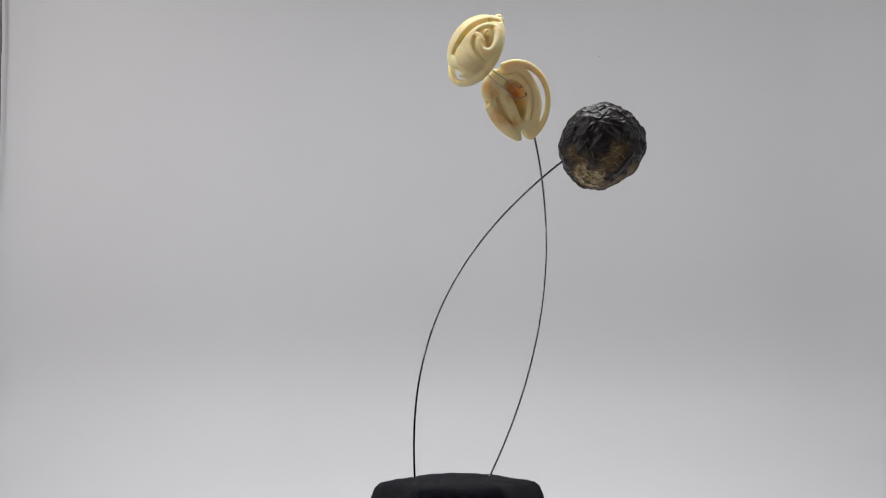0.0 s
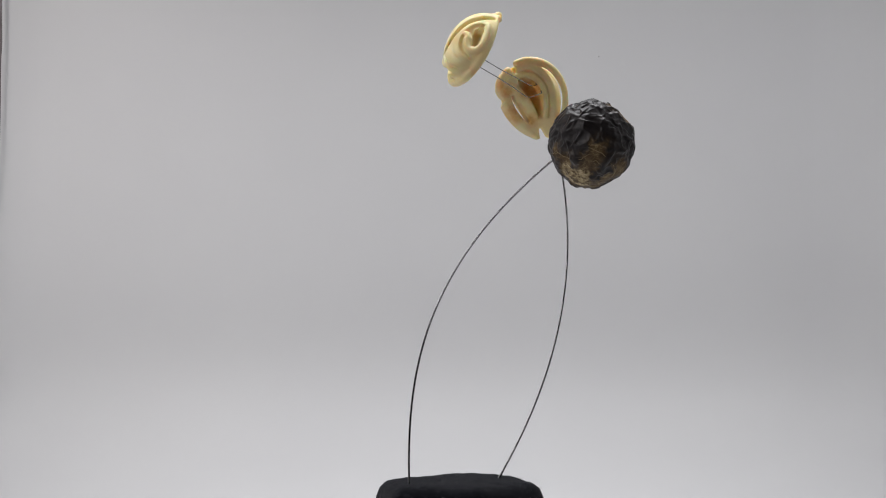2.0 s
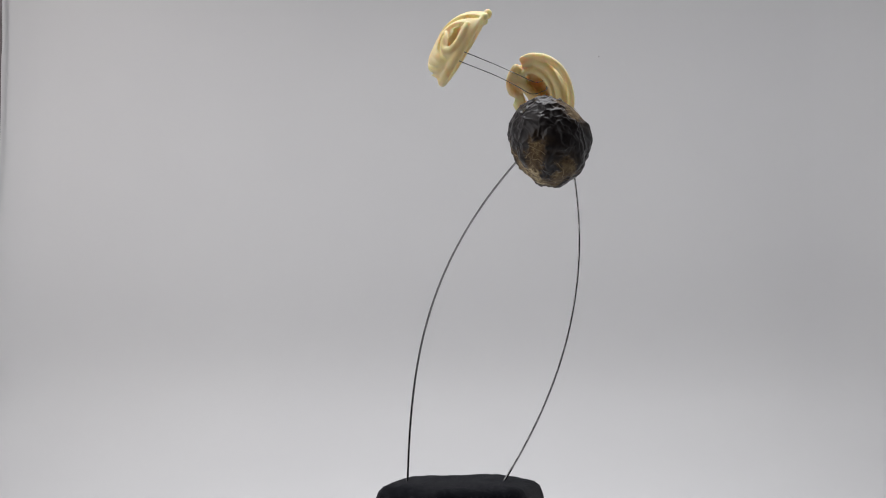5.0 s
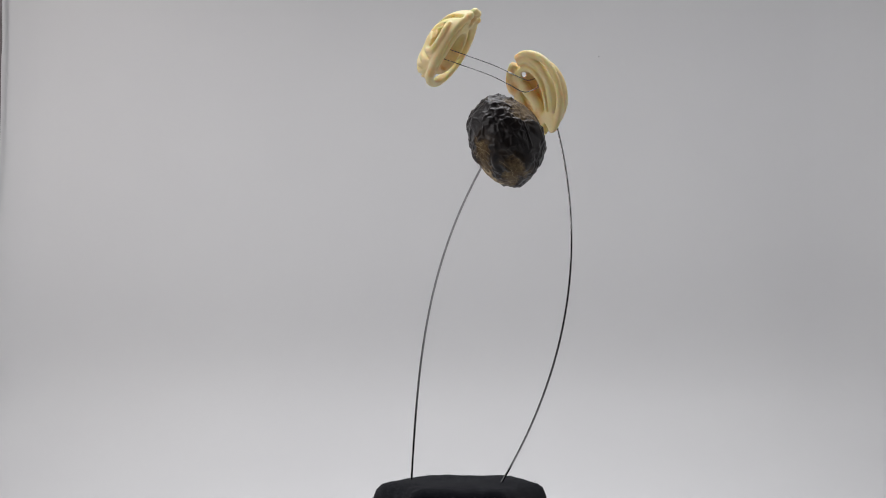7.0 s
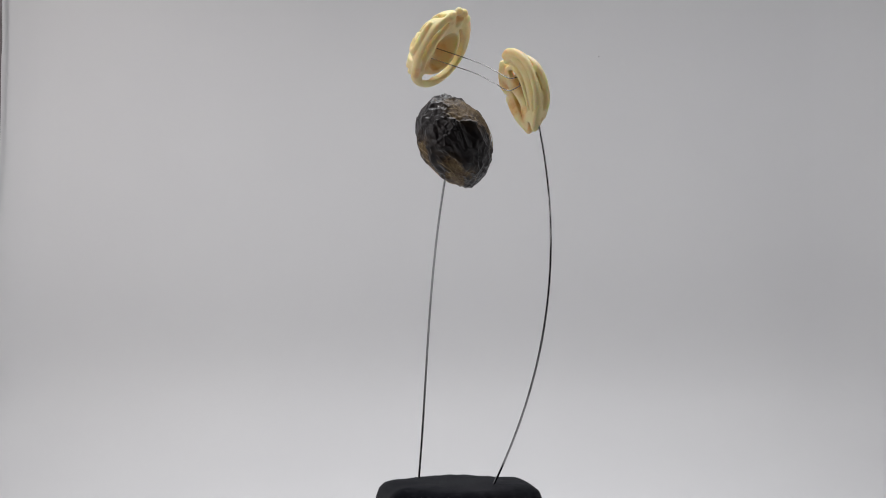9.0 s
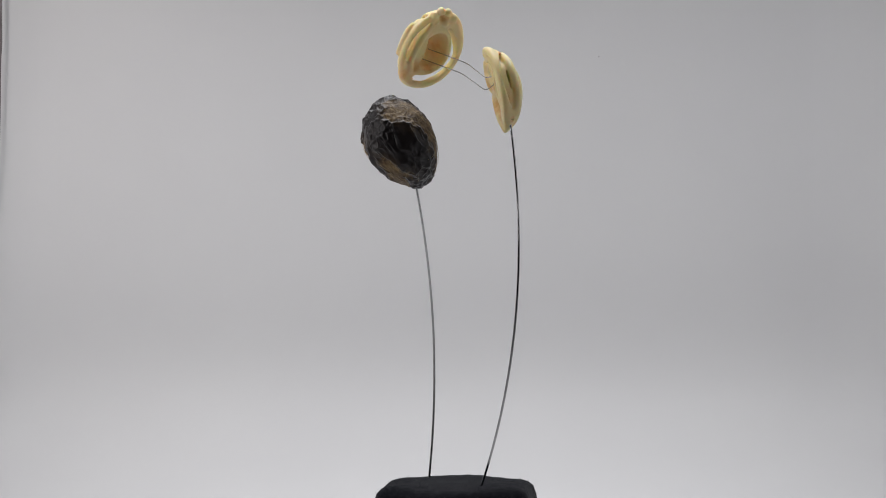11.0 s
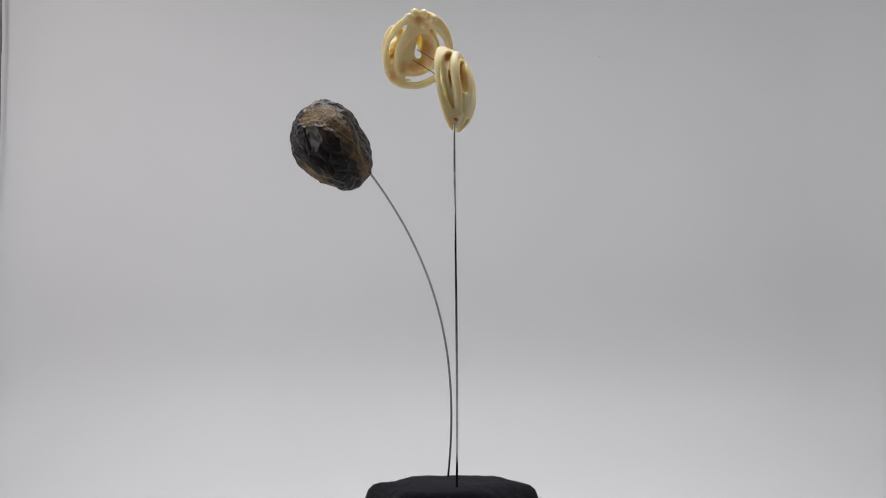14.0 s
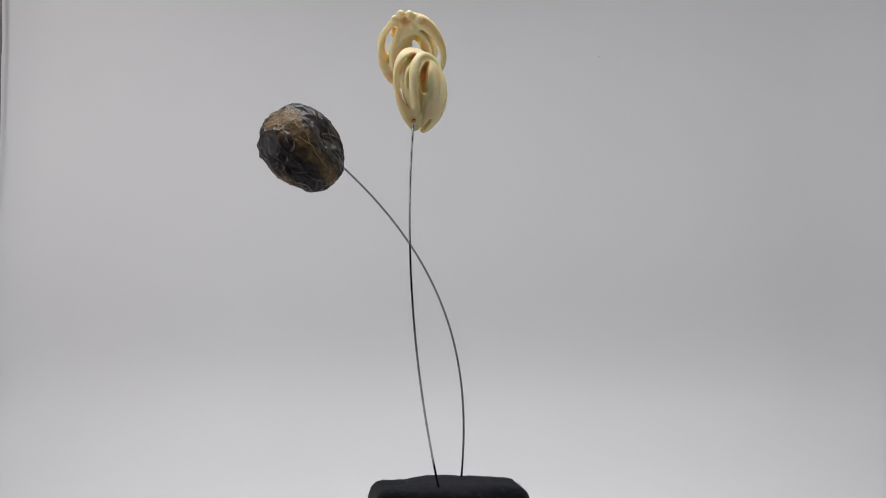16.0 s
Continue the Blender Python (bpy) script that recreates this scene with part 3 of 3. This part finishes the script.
def shell_lower():
    c = (0.3, -1.2, 0.0)
    s = Solid((-18, -23, -2.5), (19.5, 20.5, 15.5))
    s.add(s.egg(c, (15.8, 18.7, 13.0), 0.006))
    s.cut(s.p[..., 2] - 1.1, 1.2)
    # the free ring, and the lobes along the other edge
    s.add(s.tube([(1.6, 16.6, 1.6), (-3.4, 16.0, 1.6), (-9.4, 12.4, 1.7), (-13.2, 6.0, 1.8), (-14.0, -1.4, 1.9), (-12.2, -8.2, 2.0), (-8.4, -13.6, 2.2), (-3.8, -17.2, 2.4), (-0.6, -18.6, 2.0)], 1.6), 1.0)
    s.add(s.tube([(7.0, 14.6, 1.6), (11.0, 12.0, 1.7), (13.4, 8.4, 1.7), (13.2, 5.6, 1.8)], 2.0, 2.4, 2.0), 1.0)
    s.add(s.tube([(14.0, 1.2, 1.7), (12.6, -3.8, 1.7), (10.0, -9.6, 1.7), (7.4, -14.0, 1.7), (5.8, -17.0, 1.5)], 1.8, 2.4, 1.5), 1.0)
    # the hollow, and the tongue across it
    s.cut(s.egg((0.8, -0.4, -0.5), (6.6, 10.4, 9.6)), 1.2)
    s.cut(s.egg((7.0, 1.0, -0.8), (4.6, 9.0, 4.2)), 1.4)
    s.add(s.tube([(10.6, 9.8, 2.2), (7.2, 5.6, 3.2), (4.6, -0.8, 4.2), (3.6, -7.0, 4.4), (3.6, -11.4, 4.0)], 2.6, 2.8, 2.0), 1.0)
    # the body's edge stands back between the free ring and the loop on the back
    s.cut(s.tube([(-9.6, 10.2, 6.2), (-13.2, 4.6, 5.3), (-14.6, -1.2, 4.9), (-13.8, -7.2, 4.9), (-10.4, -12.8, 5.3)], 1.4, 2.5, 1.1), 0.8)
    s.cut(np.maximum(s.tube([(-5.2, 12.4), (-9.0, 8.4), (-11.0, 3.2), (-11.2, -3.2), (-9.2, -8.8), (-6.6, -12.6)], 0.8, 1.55, 0.8, flat=True, lean=(-0.33, -0.2), base=1.5), s.p[..., 2] - 12), 0.8)
    s.add(s.tube([(3.0, 14.0, 1.6), (-3.4, 13.0, 1.8), (-7.6, 8.6, 2.4), (-9.2, 3.0, 3.0), (-9.4, -2.4, 3.2), (-8.0, -8.2, 3.2), (-5.2, -12.8, 3.2)], 1.2, 1.6, 1.2), 0.9)
    s.cut(np.maximum(s.tube([(4.2, 12.6), (-2.0, 11.4), (-5.6, 7.4), (-6.9, 2.0), (-5.8, -4.6), (-3.0, -10.8)], 0.5, 0.7, 0.4, flat=True), s.p[..., 2] - 2.0), 1.0)
    s.add(s.tube([(7.0, 10.9, 2.2), (1.0, 10.6, 1.8), (-3.4, 7.4, 1.7), (-5.4, 2.0, 1.7), (-4.6, -4.0, 1.8), (-2.0, -10.0, 2.0)], 0.9, 1.1, 0.9), 0.9)
    # between the body's edge and the loop on the back
    gap = [(-10.6, 6.8, 6.4), (-12.0, 3.0, 6.8), (-12.4, -1.0, 7.0), (-11.4, -6.4, 7.2), (-8.8, -11.6, 7.4)]
    for step in (-1.0, 0.4, 1.6):
        s.cut(s.tube([(x + 0.7 * step, y + 0.5 * step, z - 0.4 * step) for x, y, z in gap], 0.9, 1.15, 0.5), 0.7)
    s.add(s.tube([(-8.4, 6.2, 5.0), (-9.8, 3.0, 5.2), (-10.3, -1.8, 5.0), (-9.2, -7.4, 4.7), (-6.8, -12.4, 4.4)], 1.0, 1.85, 1.2), 0.9)
    for step in (-1.0, 0.8, 2.6, 4.4, 6.2):
        s.cut(s.tube([(-11.6 + 0.85 * step, 3.0 + 0.45 * step, 6.4 - 0.3 * step), (-12.0 + 0.85 * step, -1.6 + 0.45 * step, 6.4 - 0.3 * step), (-11.2 + 0.85 * step, -6.2 + 0.45 * step, 6.2 - 0.3 * step)], 0.4, 0.85, 0.4), 0.5)
    # the loop and the eye on the back
    s.ridge([(-4.3, -16.0, 7.2), (-8.3, -11.6, 8.6), (-11.1, -5.1, 9.0), (-11.8, 1.3, 8.7), (-9.8, 7.6, 8.4), (-4.4, 13.0, 7.8), (2.5, 14.4, 7.4), (7.6, 9.8, 9.0)], 1.5, 1.95, 1.3, c, 0.93)
    s.groove([(-4.2, -14.9, 8.6), (-7.1, -10.8, 9.7), (-9.2, -4.7, 10.4), (-9.8, 1.7, 10.1), (-8.0, 7.0, 9.7), (-4.3, 10.7, 9.5), (1.2, 11.8, 9.7), (5.4, 8.0, 10.8)], 0.5, 0.9, 0.4, c, (1.0, 0.96), 0.8)
    s.groove([(-4.2, 9.2, 10.3), (-7.0, 3.6, 11.2), (-7.4, -2.8, 11.4), (-6.4, -6.2, 11.4)], 0.9, 1.6, 1.4, c, (1.0, 0.91, 0.82, 0.73))
    s.ridge([(-0.8, 11.0, 10.0), (-3.4, 4.4, 12.3), (-3.2, -2.4, 12.8), (-2.0, -8.3, 12.1)], 0.7, 2.0, 1.4, c, 0.88)
    s.groove([(1.8, 8.4, 11.4), (0.8, 2.0, 12.9), (1.2, -5.0, 12.8)], 0.3, 0.6, 0.3, c, (1.0,), 0.9)
    s.groove([(-4.8, -10.8, 10.6), (-3.0, -15.2, 8.6), (1.4, -19.6, 4.0)], 0.3, 0.5, 0.5, c, (1.0,), 0.8)
    # notches and clefts along the edge
    s.cut(s.tube([(18.4, 3.8, -1), (15.8, 3.4, 1.5), (13.4, 2.6, 5)], 2.1, 1.6, 0.7), 1.0)
    s.cut(np.maximum(s.tube([(8.9, 3.2), (8.5, -1.6), (7.6, -6.2), (6.6, -9.6)], 0.6, 1.05, 0.5, flat=True, lean=(0.16, 0.0), base=2.0), s.p[..., 2] - 14), 0.9)
    s.cut(np.maximum(s.tube([(5.0, 19.6), (4.2, 16.4), (3.6, 13.2)], 1.3, 0.9, 0.6, flat=True), s.p[..., 2] - 5), 0.9)
    s.cut(s.tube([(2.6, 9.0, 2.6), (5.2, 9.8, 6.0), (8.6, 11.2, 10.4)], 1.3), 0.8)
    s.cut(np.maximum(s.tube([(2.9, -21.5), (2.9, -18), (2.7, -15.2)], 1.5, 1.1, 0.7, flat=True), s.p[..., 2] - 8), 0.9)
    # drilled hole for the wire
    s.cut(s.tube([(-4.8, -18.8, 5.3), (-3.6, -17.2, 4.5)], 0.75), 0.4)
    stains = ((-0.001, 0.003, 0.006, 0.0072), (0.0125, 0.010, 0.002, 0.0030), (0.010, -0.005, 0.0035, 0.0050), (0.004, -0.010, 0.003, 0.0036), (0.0095, 0.006, 0.003, 0.0032), (-0.0075, -0.001, 0.0085, 0.0034), (-0.0049, -0.0178, 0.0050, 0.0016))
    s.lean(-6.0, 0.17, (-0.33, -0.2, 1.0), 12.0)
    return shell_object("lower_shell", s, AT_B, ivory_mat("cream_shell_lower", stains), "cream carved shell half with long ribs and amber hollow")


shell_upper()
shell_lower()


def link_pins():
    for pts in (((0.0122, -0.0052, 0.2385), (0.0170, 0.0040, 0.2347), (0.022, 0.0128, 0.2308), (0.0282, 0.0178, 0.2270), (0.0336, 0.0222, 0.2237), (0.0352, 0.0257, 0.2242)),
                ((0.0121, -0.0076, 0.2342), (0.0172, 0.0017, 0.2303), (0.0223, 0.0107, 0.2264), (0.0278, 0.0167, 0.2222), (0.0324, 0.0219, 0.2186), (0.0371, 0.0262, 0.2203))):
        bm = bmesh.new()
        path = spline(pts, 8)
        end, way = path[-1], (path[-1] - path[-3]).normalized()
        side = way.cross(Vector((0, 0, 1))).normalized()
        up = side.cross(way)
        for k in range(1, 15):
            a = 2 * math.pi * k / 14
            path.append(end + way * 0.00006 * k + (up * (1 - math.cos(a)) + side * math.sin(a)) * 0.0006)
        sweep(bm, path, 0.00022, 8)
        mesh_object("link_pin", bm, PIN, sculpture, "thin bright steel linking wire")


link_pins()


def socket():
    """A dark brown ring round the wire where it enters the shell."""
    bm = bmesh.new()
    path = [AT_B @ (Vector((-3.4, -16.9, 4.3)) * MM + Vector((0.00062 * math.cos(a), 0.0001 * math.cos(a), 0.00062 * math.sin(a)))) for a in (2 * math.pi * k / 20 for k in range(20))]
    sweep(bm, path, 0.00022, 8, closed=True)
    mesh_object("socket", bm, plain_mat("dark_brown_ring", (0.05, 0.035, 0.02), (0.12, 0.08, 0.045), 400, 0.5), sculpture, "dark brown ring at the wire socket")


socket()


def motions():
    turn = ((0, 0), (2, -17.71), (4, -35.34), (6, -52.96), (8, -70.64), (10, -88.44), (12, -106.43), (14, -124.67), (16, -143.24))
    walk(sculpture, [(t, pose(0, 0, 0, 0, 0, a)) for t, a in turn])


motions()
